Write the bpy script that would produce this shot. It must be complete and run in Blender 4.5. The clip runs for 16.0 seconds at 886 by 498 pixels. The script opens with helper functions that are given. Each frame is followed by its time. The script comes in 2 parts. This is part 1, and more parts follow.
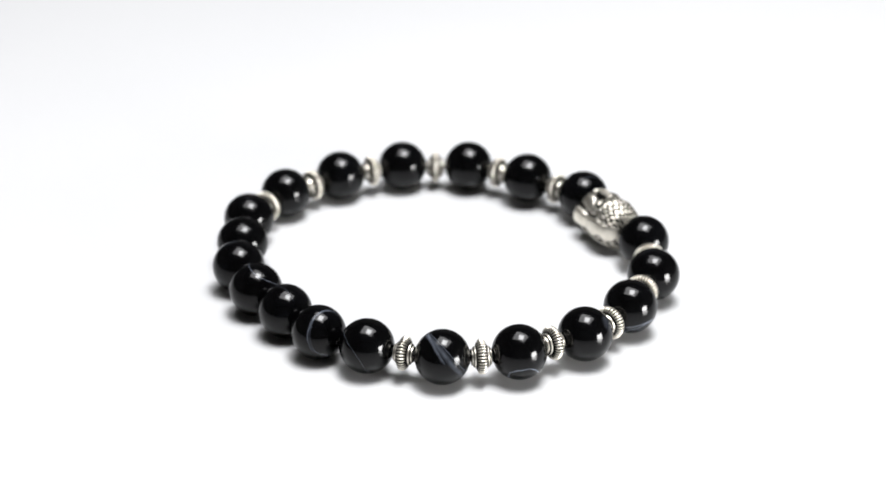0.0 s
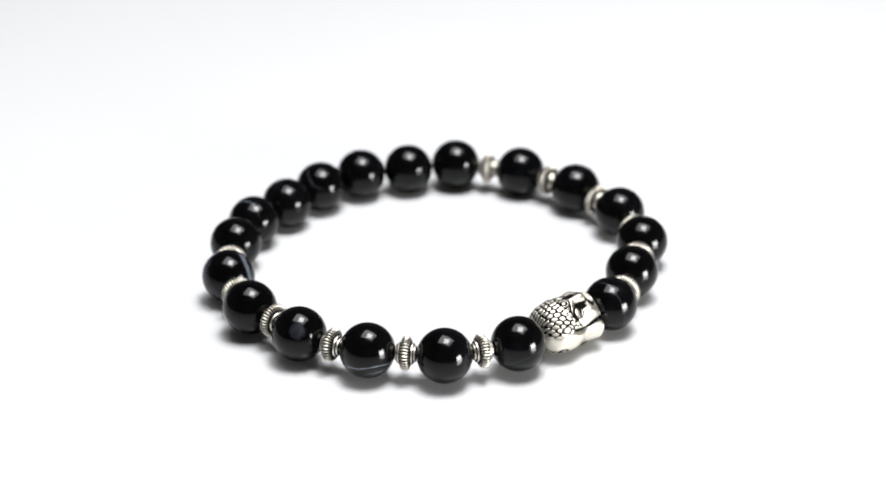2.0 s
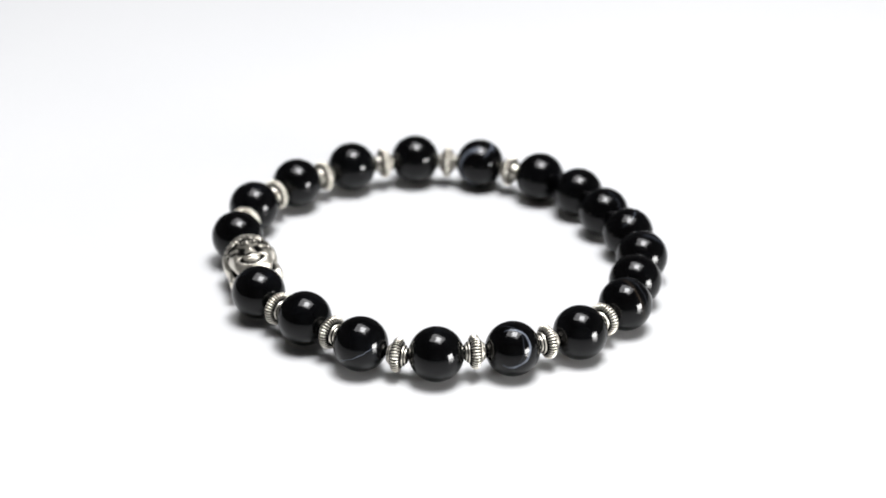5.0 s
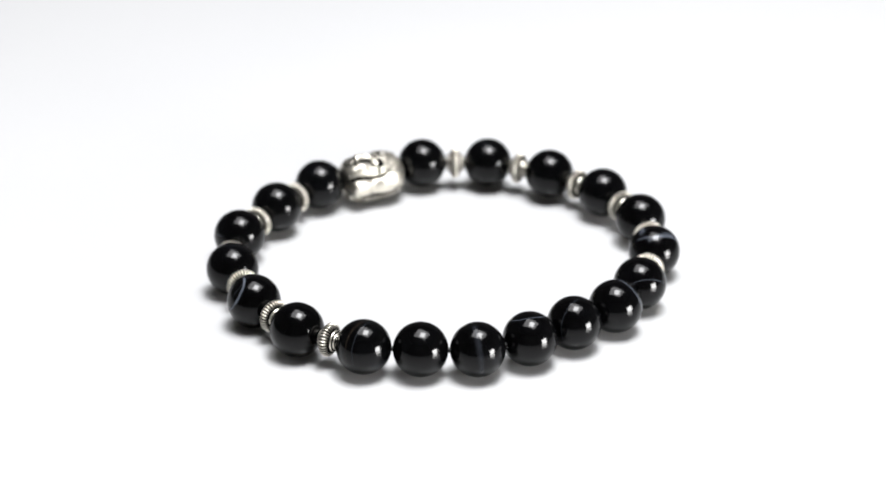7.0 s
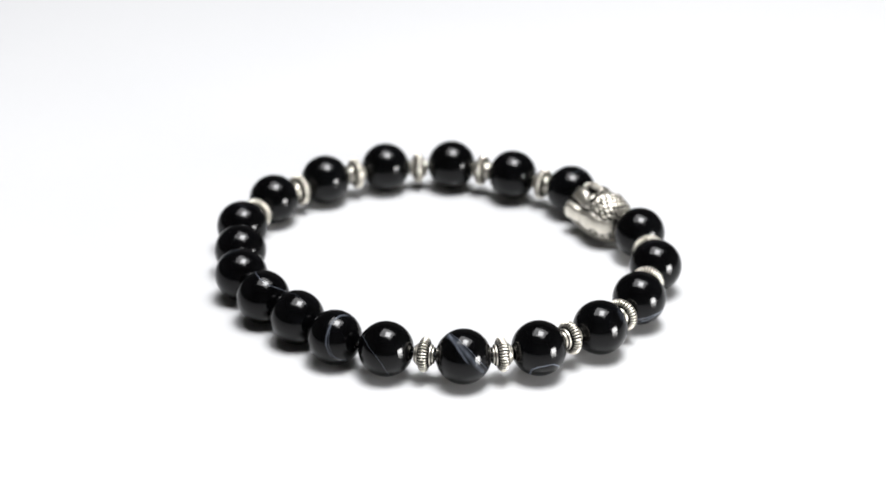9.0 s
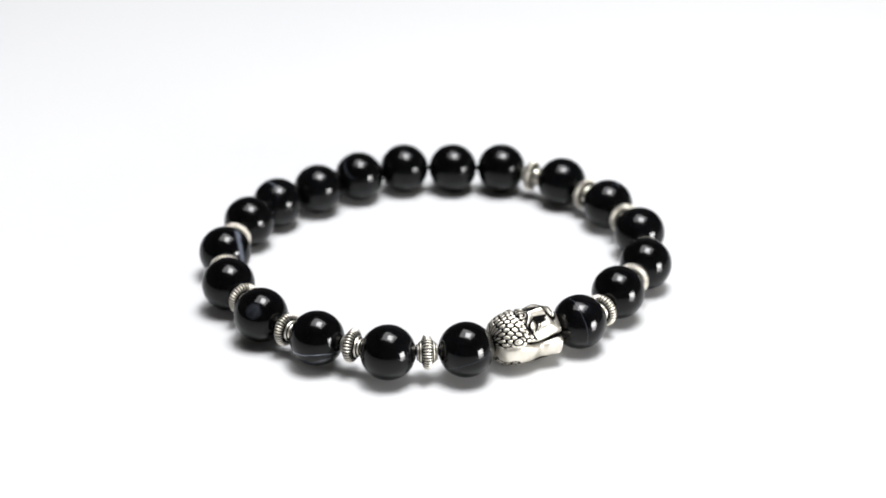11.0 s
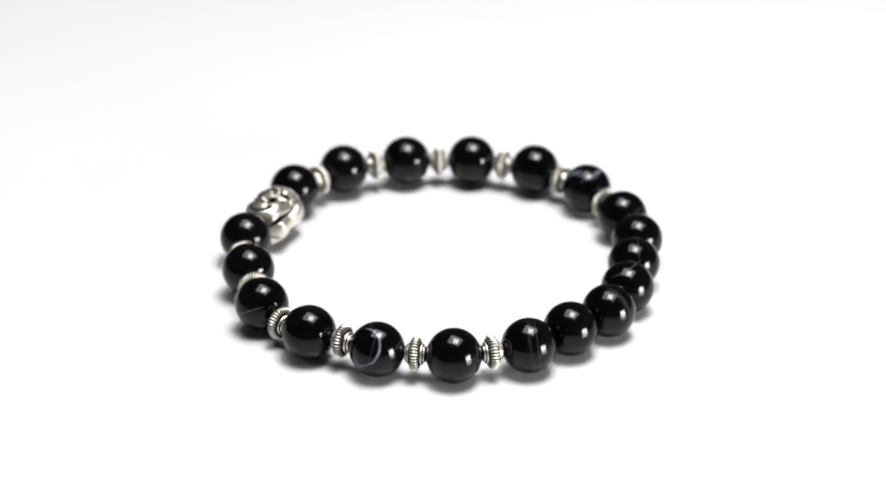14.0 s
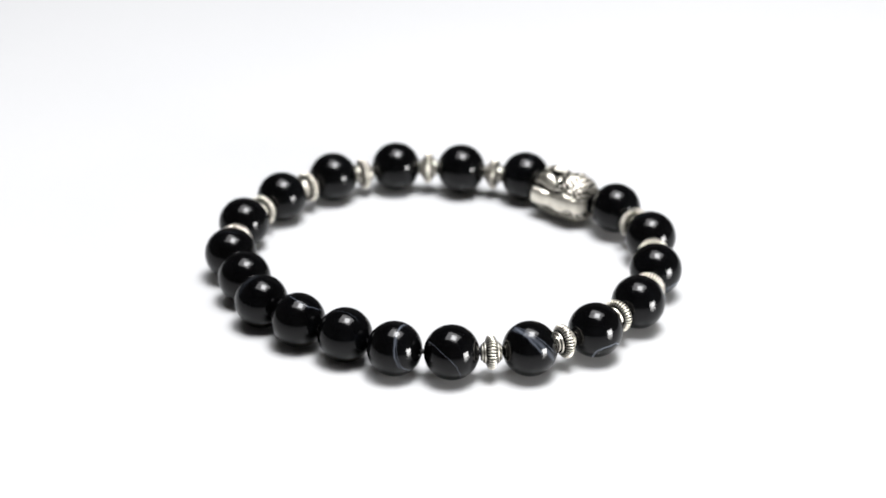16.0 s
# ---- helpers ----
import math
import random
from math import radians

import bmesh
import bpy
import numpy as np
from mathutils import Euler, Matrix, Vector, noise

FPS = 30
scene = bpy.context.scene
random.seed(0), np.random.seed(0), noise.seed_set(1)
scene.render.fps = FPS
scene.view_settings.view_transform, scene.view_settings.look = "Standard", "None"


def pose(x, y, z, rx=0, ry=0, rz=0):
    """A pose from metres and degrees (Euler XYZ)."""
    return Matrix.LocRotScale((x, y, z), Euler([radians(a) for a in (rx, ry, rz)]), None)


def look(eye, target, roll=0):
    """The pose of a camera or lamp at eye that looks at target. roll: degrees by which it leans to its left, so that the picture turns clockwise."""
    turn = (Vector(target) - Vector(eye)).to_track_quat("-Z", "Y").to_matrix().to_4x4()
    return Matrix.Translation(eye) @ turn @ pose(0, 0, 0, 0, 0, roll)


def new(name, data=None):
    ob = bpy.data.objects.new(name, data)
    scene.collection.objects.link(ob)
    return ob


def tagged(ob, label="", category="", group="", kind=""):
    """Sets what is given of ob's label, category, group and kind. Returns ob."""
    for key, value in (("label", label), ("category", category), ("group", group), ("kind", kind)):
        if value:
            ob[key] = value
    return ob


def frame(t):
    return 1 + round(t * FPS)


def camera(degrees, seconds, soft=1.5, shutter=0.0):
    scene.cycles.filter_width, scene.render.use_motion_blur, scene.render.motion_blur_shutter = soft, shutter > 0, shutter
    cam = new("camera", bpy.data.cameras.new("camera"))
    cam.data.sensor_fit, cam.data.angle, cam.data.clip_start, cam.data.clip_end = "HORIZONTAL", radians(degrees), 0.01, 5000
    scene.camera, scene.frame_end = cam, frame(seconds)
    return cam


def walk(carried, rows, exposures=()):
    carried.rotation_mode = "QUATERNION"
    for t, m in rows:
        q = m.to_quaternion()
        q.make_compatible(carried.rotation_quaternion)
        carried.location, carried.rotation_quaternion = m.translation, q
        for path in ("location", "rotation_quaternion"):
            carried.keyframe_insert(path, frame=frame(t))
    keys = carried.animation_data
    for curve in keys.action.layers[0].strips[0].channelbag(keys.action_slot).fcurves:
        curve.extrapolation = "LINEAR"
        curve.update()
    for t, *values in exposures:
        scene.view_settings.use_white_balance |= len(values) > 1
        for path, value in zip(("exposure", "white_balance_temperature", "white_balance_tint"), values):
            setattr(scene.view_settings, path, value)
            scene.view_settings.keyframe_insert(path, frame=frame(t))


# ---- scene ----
# camera: a still tripod shot, looking down on the bracelet by 27 degrees
cam = camera(22.94, 16.0, 1.8)
EYE, AIM, ROLL = Vector((0, -0.30336, 0.15865)), Vector((0.00134, 0.89174, -0.45255)), 0.4916
cam.data.dof.use_dof, cam.data.dof.focus_distance, cam.data.dof.aperture_fstop = True, 0.311, 20.5
walk(cam, [(0, look(EYE, EYE + AIM, ROLL)), (16.0, look(EYE, EYE + AIM, ROLL))])

# light: a softbox overhead and a strip light low on one side, inside added dark walls
world = bpy.data.worlds.new("studio_air")
scene.world = world
world.use_nodes = True
world.node_tree.nodes["Background"].inputs["Color"].default_value = (0.9, 0.95, 1.0, 1)
world.node_tree.nodes["Background"].inputs["Strength"].default_value = 0.02
scene.view_settings.exposure = 0.0


def area_lamp(name, eye, target, width, height, watts, color):
    data = bpy.data.lights.new(name, "AREA")
    data.shape, data.size, data.size_y, data.energy, data.color = "RECTANGLE", width, height, watts, color
    lamp = new(name, data)
    lamp.matrix_world = look(eye, target)
    return lamp


area_lamp("softbox", (0.042, 0.019, 0.535), (0.039, 0.013, 0), 0.432, 0.376, 3.8, (0.985, 0.985, 1.0))
area_lamp("softbox_bulb", (0.062, -0.022, 0.527), (0.054, -0.020, 0), 0.20, 0.16, 3.5, (0.985, 0.985, 1.0))
area_lamp("strip_light", (0.468, -0.2925, 0.070), (0.0, -0.01, 0.01), 0.195, 0.143, 4.6, (1.0, 0.995, 0.985))

# ---- materials ----


def material(name):
    m = bpy.data.materials.new(name)
    m.use_nodes = True
    return m, m.node_tree.nodes, m.node_tree.links, m.node_tree.nodes["Principled BSDF"]


def noise_node(nodes, links, coord, scale, detail=3.0):
    n = nodes.new("ShaderNodeTexNoise")
    n.inputs["Scale"].default_value, n.inputs["Detail"].default_value = scale, detail
    links.new(coord, n.inputs["Vector"])
    return n


def ramp(nodes, links, fac, stops):
    r = nodes.new("ShaderNodeValToRGB")
    while len(r.color_ramp.elements) < len(stops):
        r.color_ramp.elements.new(0.5)
    for e, (at, c) in zip(r.color_ramp.elements, stops):
        e.position, e.color = at, (*c, 1) if len(c) == 3 else c
    links.new(fac, r.inputs["Fac"])
    return r.outputs["Color"]


def math_node(nodes, links, kind, a, b=0.0, c=0.0):
    n = nodes.new("ShaderNodeMath")
    n.operation = kind
    for socket, v in zip(n.inputs, (a, b, c)):
        if isinstance(v, (int, float)):
            socket.default_value = v
        else:
            links.new(v, socket)
    return n.outputs[0]


def bump(nodes, links, height, strength, distance, shader):
    b = nodes.new("ShaderNodeBump")
    b.inputs["Strength"].default_value, b.inputs["Distance"].default_value = strength, distance
    links.new(height, b.inputs["Height"])
    links.new(b.outputs["Normal"], shader.inputs["Normal"])


def acrylic():
    m, nodes, links, p = material("white_acrylic")
    at = nodes.new("ShaderNodeTexCoord").outputs["Object"]
    fine, wide = noise_node(nodes, links, at, 900), noise_node(nodes, links, at, 9)
    links.new(ramp(nodes, links, wide.outputs["Fac"], [(0.3, (0.492, 0.495, 0.501)), (0.7, (0.512, 0.514, 0.518))]), p.inputs["Base Color"])
    links.new(ramp(nodes, links, fine.outputs["Fac"], [(0.3, (0.16,) * 3), (0.7, (0.22,) * 3)]), p.inputs["Roughness"])
    p.inputs["IOR"].default_value = 1.49
    return m


def plaster(name, c):
    m, nodes, links, p = material(name)
    at = nodes.new("ShaderNodeTexCoord").outputs["Object"]
    n = noise_node(nodes, links, at, 40, 6)
    links.new(ramp(nodes, links, n.outputs["Fac"], [(0.3, (c * 0.85,) * 3), (0.7, (c * 1.15,) * 3)]), p.inputs["Base Color"])
    p.inputs["Roughness"].default_value = 0.9
    return m


def agate(bands, seed):
    """Polished black agate; each band is a plane's normal, its distance, half-width (both in bead radii) and whiteness, and where it shows."""
    m, nodes, links, p = material("black_agate")
    at = nodes.new("ShaderNodeTexCoord").outputs["Object"]
    shift = nodes.new("ShaderNodeVectorMath")
    shift.operation = "ADD"
    shift.inputs[1].default_value = (seed * 0.037, seed * 0.051, seed * 0.023)
    links.new(at, shift.inputs[0])
    cloud = noise_node(nodes, links, shift.outputs[0], 170, 3)
    fine = noise_node(nodes, links, shift.outputs[0], 900, 4)
    wave = noise_node(nodes, links, shift.outputs[0], 330, 2)
    base = ramp(nodes, links, cloud.outputs["Fac"], [(0.45, (0.0010, 0.0010, 0.0011)), (0.66, (0.0016, 0.0017, 0.0020)), (0.88, (0.008, 0.0095, 0.013))])
    for normal, away, half, white, way, reach in bands:
        dot = nodes.new("ShaderNodeVectorMath")
        dot.operation = "DOT_PRODUCT"
        dot.inputs[1].default_value = normal
        links.new(at, dot.inputs[0])
        d = math_node(nodes, links, "MULTIPLY_ADD", dot.outputs["Value"], 1 / RADIUS, -away)
        d = math_node(nodes, links, "ADD", d, math_node(nodes, links, "MULTIPLY_ADD", wave.outputs["Fac"], 0.16, -0.08))
        near = math_node(nodes, links, "SUBTRACT", 1.0, math_node(nodes, links, "DIVIDE", math_node(nodes, links, "ABSOLUTE", d), half))
        near = math_node(nodes, links, "MAXIMUM", near, 0.0)
        worn = math_node(nodes, links, "MULTIPLY_ADD", fine.outputs["Fac"], 1.3, 0.05)
        here = nodes.new("ShaderNodeVectorMath")
        here.operation = "DOT_PRODUCT"
        here.inputs[1].default_value = way
        links.new(at, here.inputs[0])
        inside = nodes.new("ShaderNodeMapRange")
        inside.interpolation_type = "SMOOTHSTEP"
        links.new(here.outputs["Value"], inside.inputs["Value"])
        inside.inputs["From Min"].default_value, inside.inputs["From Max"].default_value = (reach - 0.25) * RADIUS, reach * RADIUS
        near = math_node(nodes, links, "MULTIPLY", near, inside.outputs["Result"])
        near = math_node(nodes, links, "MULTIPLY", math_node(nodes, links, "MULTIPLY", near, worn), 0.85 * abs(white))
        mix = nodes.new("ShaderNodeMixRGB")
        mix.inputs["Color2"].default_value = (0.48, 0.54, 0.66, 1) if white > 0 else (0.30, 0.225, 0.165, 1)
        links.new(near, mix.inputs["Fac"])
        links.new(base, mix.inputs["Color1"])
        base = mix.outputs["Color"]
    links.new(base, p.inputs["Base Color"])
    links.new(ramp(nodes, links, fine.outputs["Fac"], [(0.3, (0.08,) * 3), (0.7, (0.12,) * 3)]), p.inputs["Roughness"])
    p.inputs["IOR"].default_value = 1.315
    return m


def antique_silver():
    """Cast silver-coloured alloy with a blackened finish left in the engraving."""
    m, nodes, links, p = material("antique_silver")
    at = nodes.new("ShaderNodeTexCoord").outputs["Object"]
    fine, wide = noise_node(nodes, links, at, 2600, 4), noise_node(nodes, links, at, 420, 3)
    tarnish = nodes.new("ShaderNodeAttribute")
    tarnish.attribute_name = "tarnish"
    clean = ramp(nodes, links, wide.outputs["Fac"], [(0.3, (0.69, 0.652, 0.565)), (0.7, (0.85, 0.81, 0.72))])
    mix = nodes.new("ShaderNodeMixRGB")
    mix.inputs["Color2"].default_value = (0.004, 0.0038, 0.0035, 1)
    t = math_node(nodes, links, "MULTIPLY", tarnish.outputs["Fac"], math_node(nodes, links, "MULTIPLY_ADD", fine.outputs["Fac"], 0.6, 0.85))
    n = math_node(nodes, links, "MINIMUM", t, 1.0)
    links.new(n, mix.inputs["Fac"])
    links.new(clean, mix.inputs["Color1"])
    links.new(mix.outputs["Color"], p.inputs["Base Color"])
    p.inputs["Metallic"].default_value = 1.0
    links.new(math_node(nodes, links, "MULTIPLY_ADD", n, 0.2, 0.38), p.inputs["Roughness"])
    bump(nodes, links, fine.outputs["Fac"], 0.15, 0.0001, p)
    return m


def rubber():
    m, nodes, links, p = material("black_elastic")
    n = noise_node(nodes, links, nodes.new("ShaderNodeTexCoord").outputs["Object"], 3000)
    links.new(ramp(nodes, links, n.outputs["Fac"], [(0.3, (0.008,) * 3), (0.7, (0.02,) * 3)]), p.inputs["Base Color"])
    p.inputs["Roughness"].default_value = 0.6
    return m


# ---- the setting ----
RADIUS = 0.00403


def slab(name, low, high, mat, label):
    bm = bmesh.new()
    bmesh.ops.create_cube(bm, size=1, matrix=Matrix.Translation((Vector(low) + Vector(high)) / 2) @ Matrix.Diagonal((*(Vector(high) - Vector(low)), 1)))
    me = bpy.data.meshes.new(name)
    bm.to_mesh(me)
    bm.free()
    me.materials.append(mat)
    return tagged(new(name, me), label, name.split("_")[0], kind="structure")


FLOOR = 0.0002
# unseen walls and ceiling, added round the floor; dark so the beads reflect black
DARK = plaster("dark_plaster", 0.04)
slab("floor", (-0.6, -0.6, -0.02), (0.6, 0.6, FLOOR), acrylic(), "seamless glossy white acrylic surface under the bracelet")
slab("wall_north", (-0.62, 0.6, -0.02), (0.62, 0.62, 0.7), DARK, "plain dark grey wall, unseen, added to close the set")
slab("wall_south", (-0.62, -0.62, -0.02), (0.62, -0.6, 0.7), DARK, "plain dark grey wall, unseen, added to close the set")
slab("wall_east", (0.6, -0.6, -0.02), (0.62, 0.6, 0.7), DARK, "plain dark grey wall, unseen, added to close the set")
slab("wall_west", (-0.62, -0.6, -0.02), (-0.6, 0.6, 0.7), DARK, "plain dark grey wall, unseen, added to close the set")
slab("ceiling", (-0.62, -0.62, 0.7), (0.62, 0.62, 0.72), DARK, "plain dark grey ceiling, unseen, added to close the set")

# ---- the bracelet ----
# where the string's pieces sit, in millimetres: the head bead first, then the agate beads round the ring
RING = [(27.16, 11.40, 3.68), (23.41, 20.01, 4.16), (14.47, 26.48, 4.27), (4.69, 31.63, 4.05), (-6.47, 31.77, 3.88),
        (-16.79, 27.66, 3.84), (-25.44, 20.71, 3.83), (-30.65, 10.84, 3.98), (-30.99, 2.67, 3.78), (-30.90, -5.52, 3.73),
        (-27.66, -13.08, 3.85), (-22.77, -19.74, 3.77), (-17.54, -26.15, 3.83), (-10.39, -30.33, 3.96), (0.46, -33.41, 3.99),
        (11.43, -32.12, 4.18), (21.11, -26.68, 4.17), (28.29, -18.22, 4.22), (32.57, -7.97, 4.27), (31.94, 3.17, 4.35)]
RING = [Vector((x, y, max(z, 3.83))) / 1000 for x, y, z in RING]
BASE = 0.00045  # the string holds the beads a hair above the floor; the head bead touches it
# pairs of neighbours with a silver spacer between them, and how far it hangs down and out of their line, in millimetres
SPACED = {(1, 2): 0.7, (2, 3): 0.25, (3, 4): 0.95, (4, 5): 0.05, (5, 6): 0.2, (6, 7): 0.25,
          (13, 14): 0.3, (14, 15): 0.35, (15, 16): 0.0, (16, 17): 0.5, (17, 18): 0.05, (18, 19): 0.15}
# pale bands in single beads: normal in the bracelet's space, distance, half-width, whiteness (below zero: brown),
# the way in which the band comes to the surface and the cosine of its reach
BANDS = {}


def band(bead, normal, away, half, white, way, reach):
    BANDS.setdefault(bead, []).append((normal, away, half, white, way, reach))


band(1, (0.427, -0.898, -0.108), 0.218, 0.013, 0.16, (0.92, 0.01, 0.39), 0.3)
band(3, (-0.478, 0.043, -0.877), 0.062, 0.014, 0.42, (0.23, 0.96, -0.16), 0.45)
band(5, (-0.075, 0.875, 0.479), 0.746, 0.045, 0.36, (-0.61, 0.68, 0.4), 0.68)
band(5, (0.361, 0.824, 0.437), 0.601, 0.025, 0.05, (-0.33, 0.53, 0.78), 0.74)
band(7, (-0.674, -0.723, 0.149), 0.086, 0.08, -0.06, (-0.61, 0.54, 0.58), 0.65)
band(7, (-0.549, -0.832, 0.076), 0.19, 0.03, 0.05, (-0.76, 0.26, 0.59), 0.5)
band(9, (-0.157, 0.981, -0.114), 0.034, 0.15, 0.04, (-0.91, -0.06, 0.41), 0.58)
band(10, (0.501, 0.123, 0.857), 0.71, 0.018, 0.17, (0.11, -0.24, 0.96), 0.61)
band(11, (-0.699, -0.693, 0.179), 0.272, 0.015, 0.1, (-0.53, 0.22, 0.82), 0.45)
band(12, (0.545, -0.765, 0.343), 0.604, 0.045, 0.11, (-0.02, -0.89, 0.46), 0.36)
band(12, (0.638, -0.728, 0.251), 0.512, 0.025, 0.14, (-0.18, -0.75, 0.64), 0.68)
band(12, (0.69, -0.663, 0.291), 0.528, 0.018, 0.14, (-0.18, -0.9, 0.39), 0.72)
band(13, (-0.837, -0.192, -0.512), 0.413, 0.012, 0.26, (-0.61, -0.78, 0.16), 0.32)
band(14, (0.75, 0.312, 0.584), 0.101, 0.12, 0.13, (0.11, -0.81, 0.58), 0.25)
band(14, (0.721, 0.306, 0.621), 0.269, 0.02, 0.16, (0.31, -0.73, 0.61), 0.43)
band(14, (0.765, 0.071, 0.64), 0.174, 0.06, 0.16, (-0.42, -0.28, 0.86), 0.62)
band(14, (-0.197, 0.972, 0.125), 0.582, 0.14, 0.26, (0.55, 0.82, 0.17), 0.59)
band(15, (0.12, -0.744, -0.657), 0.851, 0.02, 0.42, (0.14, -0.89, -0.44), 0.67)
band(16, (0.788, -0.188, 0.586), 1.0, 0.05, 0.05, (0.79, -0.19, 0.59), 0.88)
band(17, (0.431, -0.147, -0.89), 0.613, 0.025, 0.45, (0.23, -0.81, -0.54), 0.7)
band(17, (0.188, 0.038, -0.981), 0.323, 0.03, 0.5, (0.79, -0.53, -0.29), 0.54)
band(17, (-0.209, 0.231, -0.95), 0.282, 0.1, 0.1, (0.68, -0.41, -0.61), 0.62)
band(17, (0.73, -0.301, -0.614), 1.0, 0.006, 0.45, (0.73, -0.3, -0.61), 0.88)
band(19, (0.235, 0.319, -0.918), 0.297, 0.014, 0.13, (0.99, 0.1, -0.1), 0.64)

SILVER = antique_silver()


def mesh_part(name, verts, faces, mat, parent, label="", attribute=None):
    me = bpy.data.meshes.new(name)
    me.from_pydata(verts, [], faces)
    if attribute is not None:
        me.attributes.new("tarnish", "FLOAT", "POINT").data.foreach_set("value", attribute)
    me.polygons.foreach_set("use_smooth", [True] * len(me.polygons))
    me.materials.append(mat)
    ob = new(name, me)
    ob.parent = parent
    return tagged(ob, label)


def lathe(profile, turns, wobble=None):
    """A closed band of rings round the x axis; wobble(i, angle) adds to the radius of ring i."""
    verts, faces = [], []
    for i, (x, r) in enumerate(profile):
        for j in range(turns):
            a = 2 * math.pi * j / turns
            q = r + (wobble(i, a) if wobble else 0)
            verts.append((x, q * math.cos(a), q * math.sin(a)))
    n = len(profile)
    for i in range(n):
        for j in range(turns):
            k, l = (i + 1) % n, (j + 1) % turns
            faces.append((i * turns + j, i * turns + l, k * turns + l, k * turns + j))
    return verts, faces


def along(a, b, at, roll=0):
    """A frame at a point with x from a to b and z as near up as can be."""
    x = (b - a).normalized()
    y = Vector((0, 0, 1)).cross(x).normalized()
    z = x.cross(y)
    m = Matrix((x, y, z)).transposed().to_4x4()
    return Matrix.Translation(at) @ m @ Matrix.Rotation(radians(roll), 4, "X")


def bead_mesh():
    hole, rim = 0.00037, 0.00044
    end = math.asin(rim / RADIUS)
    profile = [(-RADIUS * math.cos(end + (math.pi - 2 * end) * i / 48), RADIUS * math.sin(end + (math.pi - 2 * end) * i / 48)) for i in range(49)]
    tip = RADIUS * math.cos(end)
    profile += [(tip - 0.00012, hole), (0.0, hole), (-tip + 0.00012, hole)]
    return lathe(profile, 72)


def spacer_mesh():
    """A stepped double cone with a roped rim."""
    mm = 0.001
    half = [(0.0, 2.44), (0.18, 2.42), (0.36, 2.35), (0.51, 2.24), (0.63, 2.08), (0.70, 1.90), (0.74, 1.68), (0.80, 1.60), (0.94, 1.58),
            (1.05, 1.56), (1.13, 1.46), (1.16, 1.34), (1.21, 1.27), (1.30, 1.26), (1.40, 1.22), (1.47, 1.14), (1.50, 1.0), (1.46, 0.9)]
    profile = [(-x * mm, r * mm) for x, r in half[:0:-1]] + [(x * mm, r * mm) for x, r in half] + [(1.0 * mm, 0.7 * mm), (-1.0 * mm, 0.7 * mm)]
    n = len(half)

    def ribs(a):
        return abs(math.cos(16 * a)) ** 0.7

    def rope(i, a):
        off = abs(profile[i][0]) / mm
        if off > 0.72 or profile[i][1] < 0.0011:
            return 0.0
        return 0.00042 * (ribs(a) - 0.75) * (1 - (off / 0.76) ** 3)

    verts, faces = lathe(profile, 300, rope)
    dark = []
    for k in range(len(verts)):
        i, a = k // 300, 2 * math.pi * (k % 300) / 300
        off = abs(profile[i][0]) / mm
        groove = (0.86 - ribs(a)) / 0.3 if off <= 0.71 else 0.0
        ledge = max(0.0, 1.7 - abs(off - 0.77) / 0.06, 1.5 - abs(off - 1.16) / 0.05, 0.85 * (off > 1.42))
        dark.append(min(1.0, max(groove, ledge)))
    return verts, faces, dark


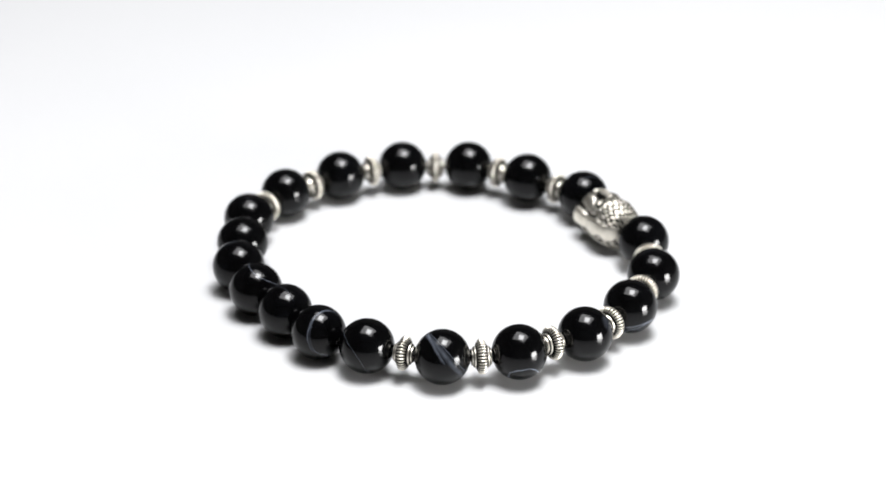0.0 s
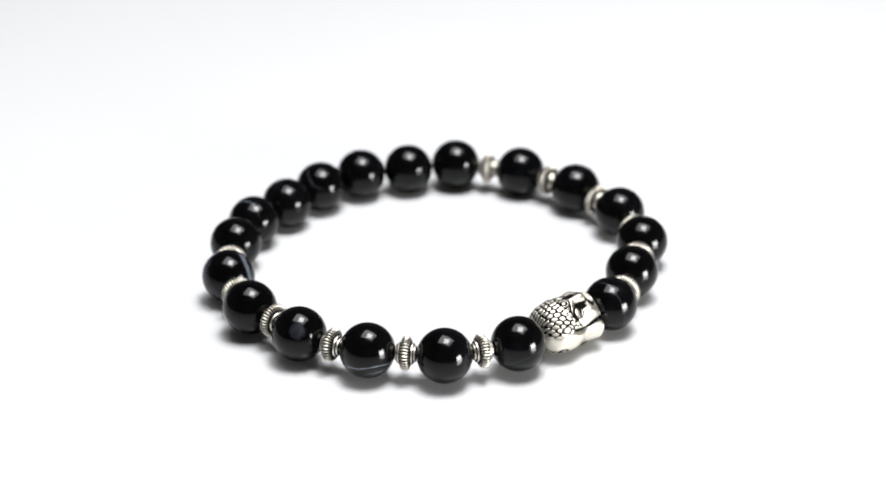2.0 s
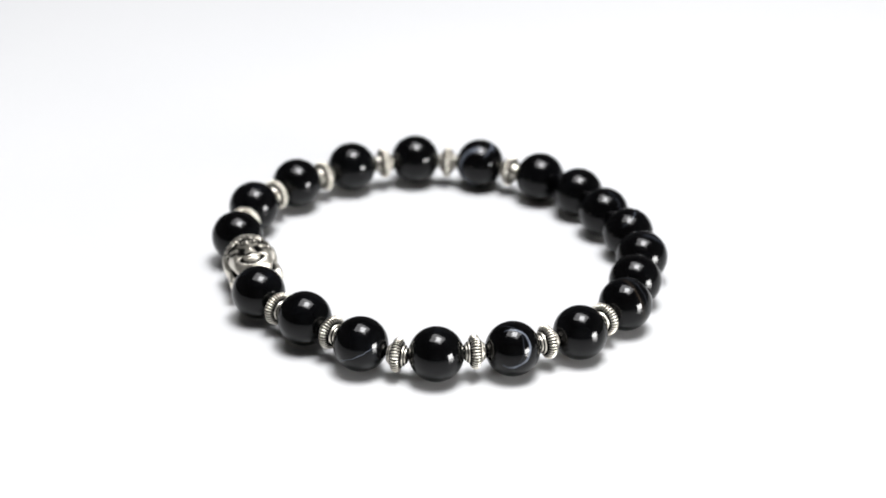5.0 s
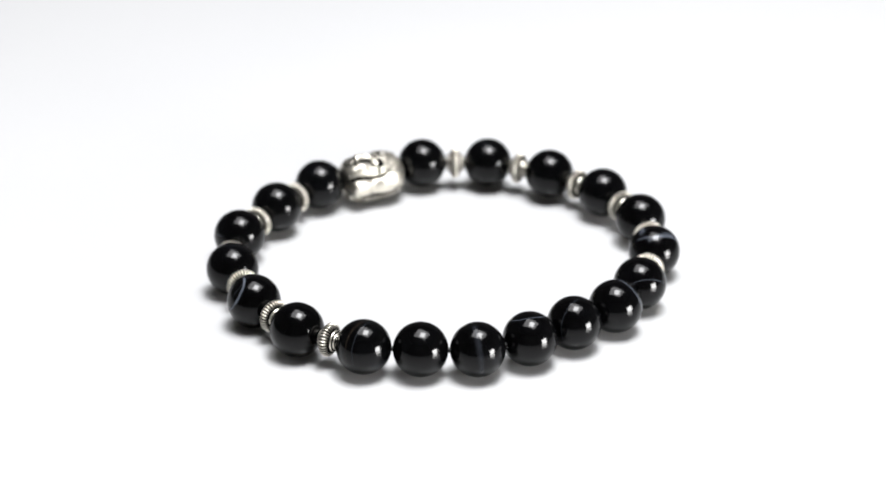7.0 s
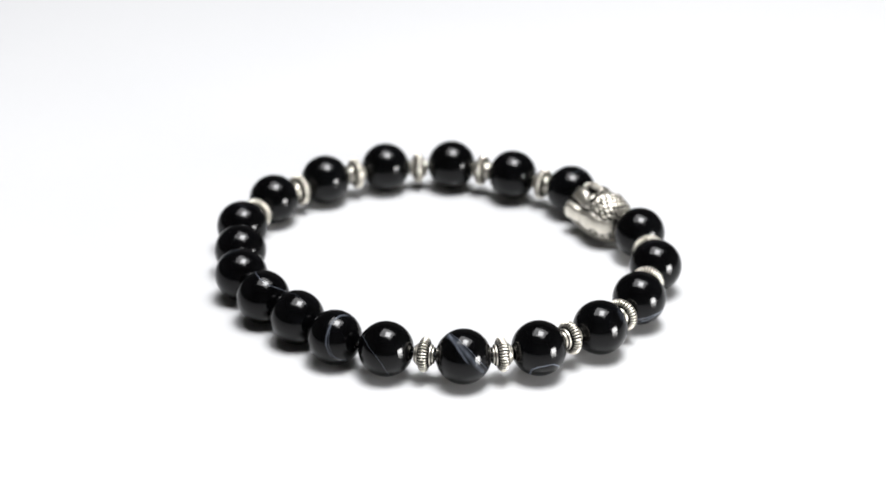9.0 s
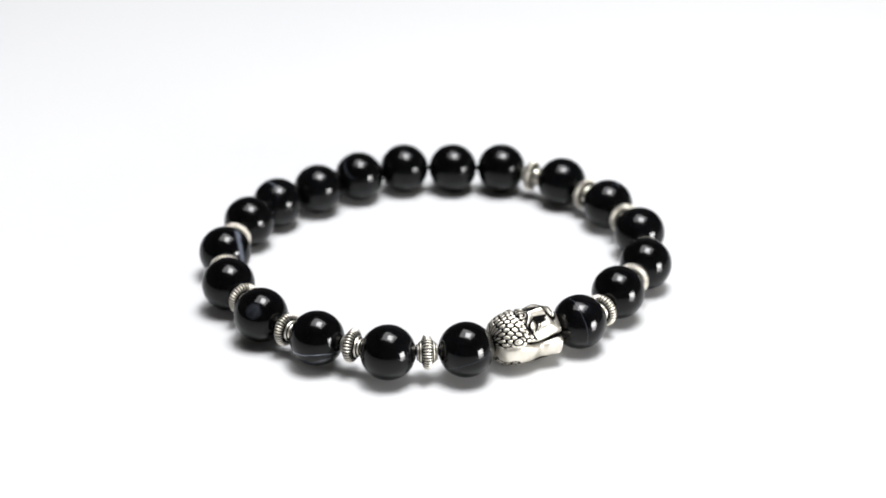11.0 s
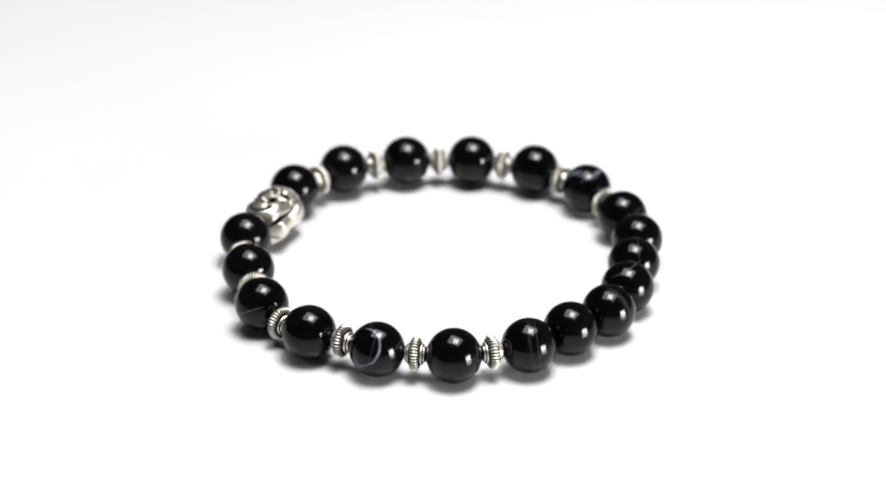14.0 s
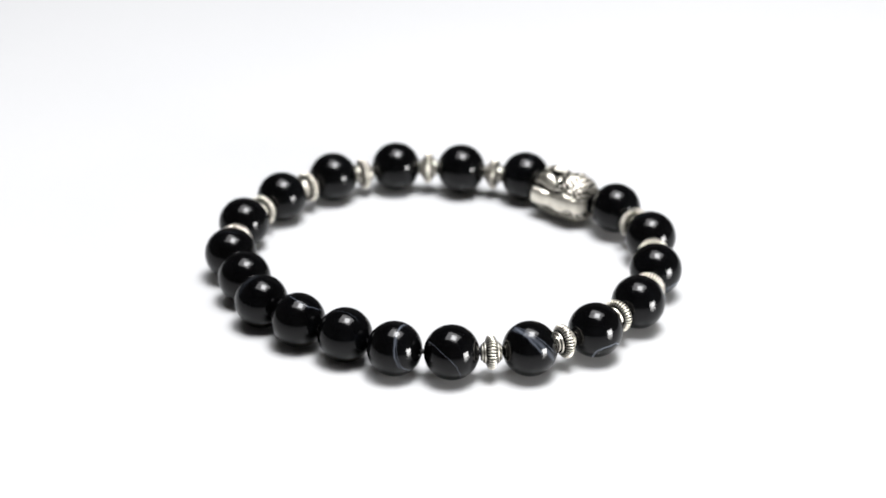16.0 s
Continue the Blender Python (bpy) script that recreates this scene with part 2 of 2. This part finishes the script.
def head_mesh():
    """A small cast head lying on its back along the string: x from crown to chin, z towards the face."""
    ns, na = 170, 260
    L = 0.0055
    s = np.linspace(-1, 1, ns)[:, None] * np.ones((1, na))
    a = np.ones((ns, 1)) * (np.linspace(-math.pi, math.pi, na, endpoint=False))[None, :]  # 0 at the middle of the face
    side = np.abs(a)

    def gauss(d, w):
        return np.exp(-(d / w) ** 2)

    def step(d, w):
        return 1 / (1 + np.exp(-np.clip(d / w, -40, 40)))

    # body: domed crown, face narrowing to a blunt chin and neck
    crown = np.clip(1 - np.abs(np.minimum(s, 0)) ** 3.4, 0, 1) ** 0.5
    chin = np.clip(1 - np.abs(np.maximum(s, 0)) ** 8 * 0.9, 0, 1) ** 0.5
    chin = chin * (1 - 0.07 * np.clip(s - 0.1, 0, 1))
    r = np.where(s < 0, crown, chin)
    cy, cz = np.sin(a), np.cos(a)
    body = 1 / np.sqrt((cy / 3.85) ** 2 + np.where(cz > 0, (cz / 3.98) ** 2, (cz / 3.7) ** 2))
    R = np.maximum(body * r, 0.75)
    # relief, in millimetres; x and w run along and round the surface
    x, w = s * 5.3, a * 3.9
    h = np.zeros_like(R)
    dark = np.zeros_like(R)
    edge = 1.25 + 0.05 * np.sin(x * 1.1 + 0.6)
    hairline = -1.85 + 1.5 * np.clip(side - 0.1, 0, 1.3) ** 1.4
    cap = step(hairline - x, 0.06) * step(edge - side, 0.03)
    nape = step(side - 2.12, 0.03) * step(3.3 - x, 0.1)
    hair = np.maximum(cap, nape) * (s > -0.95)
    # curls: uneven round knobs packed in staggered rows, blackened in between
    u, v = (x - hairline) / 0.84, w / 0.86
    near, second = np.full_like(R, 9.0), np.full_like(R, 9.0)
    tip = np.zeros_like(R)
    for du in (-1, 0, 1):
        for dv in (-1, 0, 1):
            ku = np.floor(u) + du
            kv = np.floor(v + 0.5 * (ku % 2)) + dv
            ju, jv = np.sin(ku * 12.99 + kv * 78.23) * 43758.5, np.sin(ku * 39.35 + kv * 11.14) * 24634.6
            pu = ku + 0.5 + 0.20 * (ju - np.floor(ju) - 0.5)
            pv = kv + 0.5 - 0.5 * (ku % 2) + 0.22 * (jv - np.floor(jv) - 0.5)
            d = np.hypot(u - pu, v - pv)
            tip = np.where(d < near, jv - np.floor(jv), tip)
            second = np.minimum(second, np.maximum(near, d))
            near = np.minimum(near, d)
    gap = second - near
    knob = np.clip(gap / 0.45, 0, 1)
    h += hair * (0.26 * knob ** 0.6 * (0.8 + 0.3 * tip) - 0.08)
    dark = np.maximum(dark, hair * np.clip(2.5 - gap / 0.15, 0.1, 1))
    # one larger curl in front of each ear, ringed in black
    d = np.hypot((x + 2.55) / 0.62, (side - 1.05) * 3.9 / 0.46)
    curl = step(1.35 - d, 0.04)
    h = np.where(curl > 0.5, 0.34 * np.sqrt(np.clip(1 - (d / 1.3) ** 2, 0, 1)) - 0.1, h)
    dark = np.where(curl > 0.5, np.clip(gauss(d - 1.12, 0.26) * 1.4 + 0.7 * gauss(d - 0.35, 0.14), 0, 1), dark)
    # beaded hair border, mark on the forehead
    count = np.round(w / 0.74)
    d = np.hypot(x - hairline - 0.12, w - 0.74 * count) / 0.37
    row = (side < 1.12)
    h = np.where((d < 1) & row, 0.2 * np.sqrt(np.clip(1 - d ** 2, 0, 1)) + 0.03, h)
    band = gauss(x - hairline - 0.12, 0.34) * row
    dark = np.where(row & (d < 0.8), 0.0, np.maximum(dark, 1.5 * band * (d > 0.85)))
    dark = np.maximum(dark, 1.5 * gauss(x - hairline - 0.62, 0.15) * (side < 1.15))
    # curled mark on the forehead
    d = np.hypot(x + 0.62, w)
    h += 0.06 * np.clip(1 - (d / 0.34) ** 2, 0, 1) + 0.04 * gauss(d - 0.66, 0.14)
    dark = np.maximum(dark, 1.5 * gauss(d - 0.44, 0.15) + 1.4 * gauss(d - 0.92, 0.16))
    face = (side < 1.15)
    # brows sweeping from the temples down to the nose, lidded eyes, sunken inner corners
    slant = x - 1.5 * (0.42 - side)
    arch = slant + 0.62 + 0.55 * np.sin(np.clip((side - 0.1) / 0.75, 0, 1) * math.pi)
    inb = face * step(side - 0.20, 0.04) * step(0.92 - side, 0.04)
    h += 0.12 * gauss(arch, 0.26) * inb
    dark = np.maximum(dark, 1.5 * gauss(arch - 0.60, 0.22) * inb * step(0.92 - side, 0.06))
    h -= 0.26 * gauss(slant - 0.75, 0.8) * gauss(side - 0.44, 0.26) * face
    ew = np.clip(1 - ((side - 0.58) / 0.27) ** 2, 0, 1)
    eye = np.abs(slant - 0.72 + 0.16 * ew)
    h += 0.24 * np.sqrt(np.clip(1 - (eye / (0.48 * ew + 0.02)) ** 2, 0, 1)) * (ew > 0) * face
    dark = np.maximum(dark, 2.0 * gauss(eye - 0.5 * ew - 0.16, 0.2) * (ew > 0.02) * face)
    dark = np.maximum(dark, 1.3 * gauss(eye - 0.5 * ew - 0.62, 0.12) * (ew > 0.05) * face * (slant > 0.6))
    well = np.hypot((x - 1.55 - 0.8 * (side - 0.36)) / 0.80, (side - 0.36) * 3.9 / 0.48)
    h -= 0.35 * gauss(well, 0.9)
    dark = np.maximum(dark, 2.8 * gauss(well, 1.15))
    # nose widening to the nostrils
    run = np.clip((x + 0.2) / 3.0, 0, 1)
    nose = np.where((x > -0.3) & (x < 3.1), 0.14 + 0.48 * run, 0) * step(2.85 - x, 0.08) * step(x - 0.2, 0.3)
    h += nose * gauss(w, 0.30 + 0.42 * run ** 2)
    dark = np.maximum(dark, 1.6 * gauss(side * 3.9 - 0.70 - 0.42 * run, 0.24) * (x > 0.9) * (x < 2.9))
    dark = np.maximum(dark, 1.5 * gauss(x - 3.02, 0.13) * (side < 0.27))
    # smiling lips inside an incised oval, round cheeks and chin
    lip = np.clip(1 - (side / 0.40) ** 2, 0, 1)
    smile = x - 3.92 + 1.1 * side ** 2
    h += 0.28 * np.sqrt(lip) * (gauss(smile + 0.27, 0.20) + gauss(smile - 0.27, 0.22))
    dark = np.maximum(dark, 1.4 * gauss(smile, 0.09) * (lip > 0))
    dark = np.maximum(dark, 1.5 * gauss(np.hypot(smile / 0.72, side / 0.47) - 1, 0.19))
    h += 0.22 * gauss(x - 5.0, 0.35) * gauss(side, 0.32)
    h += 0.36 * gauss(x - 2.7, 1.1) * gauss(side - 0.68, 0.22)
    # a crease from the nose round the cheek
    crease = x - 3.0 - 1.5 * (side - 0.3)
    dark = np.maximum(dark, 0.9 * gauss(crease, 0.12) * step(side - 0.28, 0.04) * step(0.72 - side, 0.06))
    h -= 0.10 * np.clip(dark, 0, 1) * (side < 1.2) * (x > hairline + 0.5)
    # a row of tiny knobs below each ear lobe
    for at in (0.92, 1.05, 1.18):
        d = np.hypot(x - 4.85, (side - at) * 3.9) / 0.24
        h += 0.26 * np.sqrt(np.clip(1 - d ** 2, 0, 1))
        dark = np.maximum(dark, gauss(d - 1.15, 0.25))
    # long smooth ears beside the face and round the crown, with a channel between
    h -= 0.65 * gauss(side - edge, 0.09 + 0.015 * np.clip(x, 0, 4)) * step(x + 1.0, 0.3)
    dark = np.maximum(dark, 1.4 * gauss(side - edge + 0.02, 0.065 + 0.012 * np.clip(x, 0, 4)) * step(x + 1.2, 0.25))
    ear = step(side - edge - 0.05, 0.03) * step(2.08 - 0.10 * gauss(x - 0.9, 0.8) - side, 0.04) * step(x + 4.2, 0.15) * step(4.85 - x, 0.1)
    h += ear * (0.32 + 0.48 * gauss(x - 4.5, 0.8) - 0.45 * gauss(x - 1.2, 0.9) + 0.05 * gauss(x + 2, 1.2))
    dark = np.maximum(dark, 1.4 * gauss(side - 2.1, 0.06) * step(x + 3.4, 0.2))
    d = np.hypot((x + 2.8) / 0.55, (side - 1.98) * 3.9 / 0.42)
    dark = np.maximum(dark, 1.2 * gauss(d - 1, 0.3))
    neck = step(x - 4.95, 0.06)
    h -= 0.35 * neck * (side < 1.1)
    dark = np.maximum(dark, 0.8 * neck * (side < 1.1))
    dark = np.maximum(dark, 0.9 * (s < -0.95))
    fade = np.clip((1 - np.abs(s)) / 0.05, 0, 1)
    R = R + h * fade
    verts = np.stack([s * L * 1000, R * cy, R * cz], -1).reshape(-1, 3) / 1000
    faces = [(i * na + j, i * na + (j + 1) % na, (i + 1) * na + (j + 1) % na, (i + 1) * na + j) for i in range(ns - 1) for j in range(na)]
    # bore through the head
    n = len(verts)
    ends = []
    for e, i in ((-1, 0), (1, ns - 1)):
        ring = [(e * L * 0.97, 0.0005 * cy[0, j], 0.0005 * cz[0, j]) for j in range(na)]
        ends.append((i, ring))
    verts = [tuple(v) for v in verts] + ends[0][1] + ends[1][1]
    for j in range(na):
        k = (j + 1) % na
        faces.append((j, n + j, n + k, k))
        faces.append(((ns - 1) * na + j, (ns - 1) * na + k, n + na + k, n + na + j))
        faces.append((n + j, n + na + j, n + na + k, n + k))
    return verts, faces, list(np.clip(dark, 0, 1).reshape(-1)) + [1.0] * (2 * na)


def spacer_place(a, b, drop):
    middle = (RING[a] + RING[b]) / 2
    outward = Vector((middle.x, middle.y, 0)).normalized()
    return middle + (outward - Vector((0, 0, 1))) * 0.65 * drop / 1000


def cord_mesh():
    sides = 10
    pts = []
    knots = []
    for i, p in enumerate(RING):
        knots.append(p)
        if (i, i + 1) in SPACED:
            knots.append(spacer_place(i, i + 1, 0.7 * SPACED[i, i + 1]))
    count = len(knots)
    for i in range(count):
        p0, p1, p2, p3 = (knots[(i + k - 1) % count] for k in range(4))
        for j in range(6):
            t = j / 6
            pts.append(0.5 * (2 * p1 + (p2 - p0) * t + (2 * p0 - 5 * p1 + 4 * p2 - p3) * t * t + (3 * p1 - p0 - 3 * p2 + p3) * t ** 3))
    verts, faces, n = [], [], len(pts)
    for i, p in enumerate(pts):
        m = along(pts[i - 1], pts[(i + 1) % n], p)
        for j in range(sides):
            b = 2 * math.pi * j / sides
            verts.append(tuple(m @ Vector((0, 0.00036 * math.cos(b), 0.00036 * math.sin(b)))))
            k, l = (i + 1) % n, (j + 1) % sides
            faces.append((i * sides + j, i * sides + l, k * sides + l, k * sides + j))
    return verts, faces


def bracelet():
    thing = new("bracelet")
    tagged(thing, "black agate bead bracelet with silver spacers and a cast head bead", "bracelet")
    thing.location = (0, 0, BASE)
    mesh_part("cord", *cord_mesh(), rubber(), thing, "thin black elastic cord")
    count = len(RING)
    # the cast head, face up and leaning outwards a little
    verts, faces, dark = head_mesh()
    head = mesh_part("head_bead", verts, faces, SILVER, thing, "antique silver cast head bead with curled hair", dark)
    head.matrix_basis = along(RING[19], RING[1], RING[0], 8)
    shape = bead_mesh()
    first = None
    for k in range(1, count):
        m = along(RING[k - 1], RING[(k + 1) % count], RING[k])
        turn = m.to_3x3().transposed()
        bands = [(turn @ Vector(n), away, half, white, turn @ Vector(way), reach) for n, away, half, white, way, reach in BANDS.get(k, ())]
        mat = agate(bands, k)
        bead = mesh_part("bead", *shape, mat, thing, "polished black agate bead" + (" with pale banding" if bands else ""))
        bead.matrix_basis = m
    verts, faces, dark = spacer_mesh()
    for (a, b), drop in SPACED.items():
        m = along(RING[a], RING[b], spacer_place(a, b, drop), 40 * a)
        if first is None:
            first = mesh_part("spacer", verts, faces, SILVER, thing, "antique silver spacer with a roped rim", dark)
            spacer = first
        else:
            spacer = new("spacer", first.data)
            spacer.parent = thing
            tagged(spacer, first["label"])
        spacer.matrix_basis = m
    return thing


BRACELET = bracelet()


def motions():
    # the bracelet turns clockwise, seen from above, a little unevenly
    turns = [(0, 0), (0.5, -18.35), (1, -38.0), (1.5, -55.37), (2, -74.95), (2.5, -91.75), (3, -111.5), (3.5, -133.4), (4, -154.7), (4.2, -162.6),
             (5.25, -201.9), (6.3, -240.6), (6.5, -248.0), (7, -270.0), (7.5, -292.37), (8, -315.36), (8.5, -334.28), (9, -354.85), (9.2, -363.2),
             (10.25, -411.9), (11.3, -463.05), (11.5, -472.08), (12, -496.6), (12.5, -520.54), (13, -544.6), (13.5, -564.9), (14, -587.2),
             (14.5, -612.8), (15, -641.45), (15.5, -671.69), (16, -697.9)]
    walk(BRACELET, [(t, pose(0, 0, BASE, 0, 0, a)) for t, a in turns])


motions()
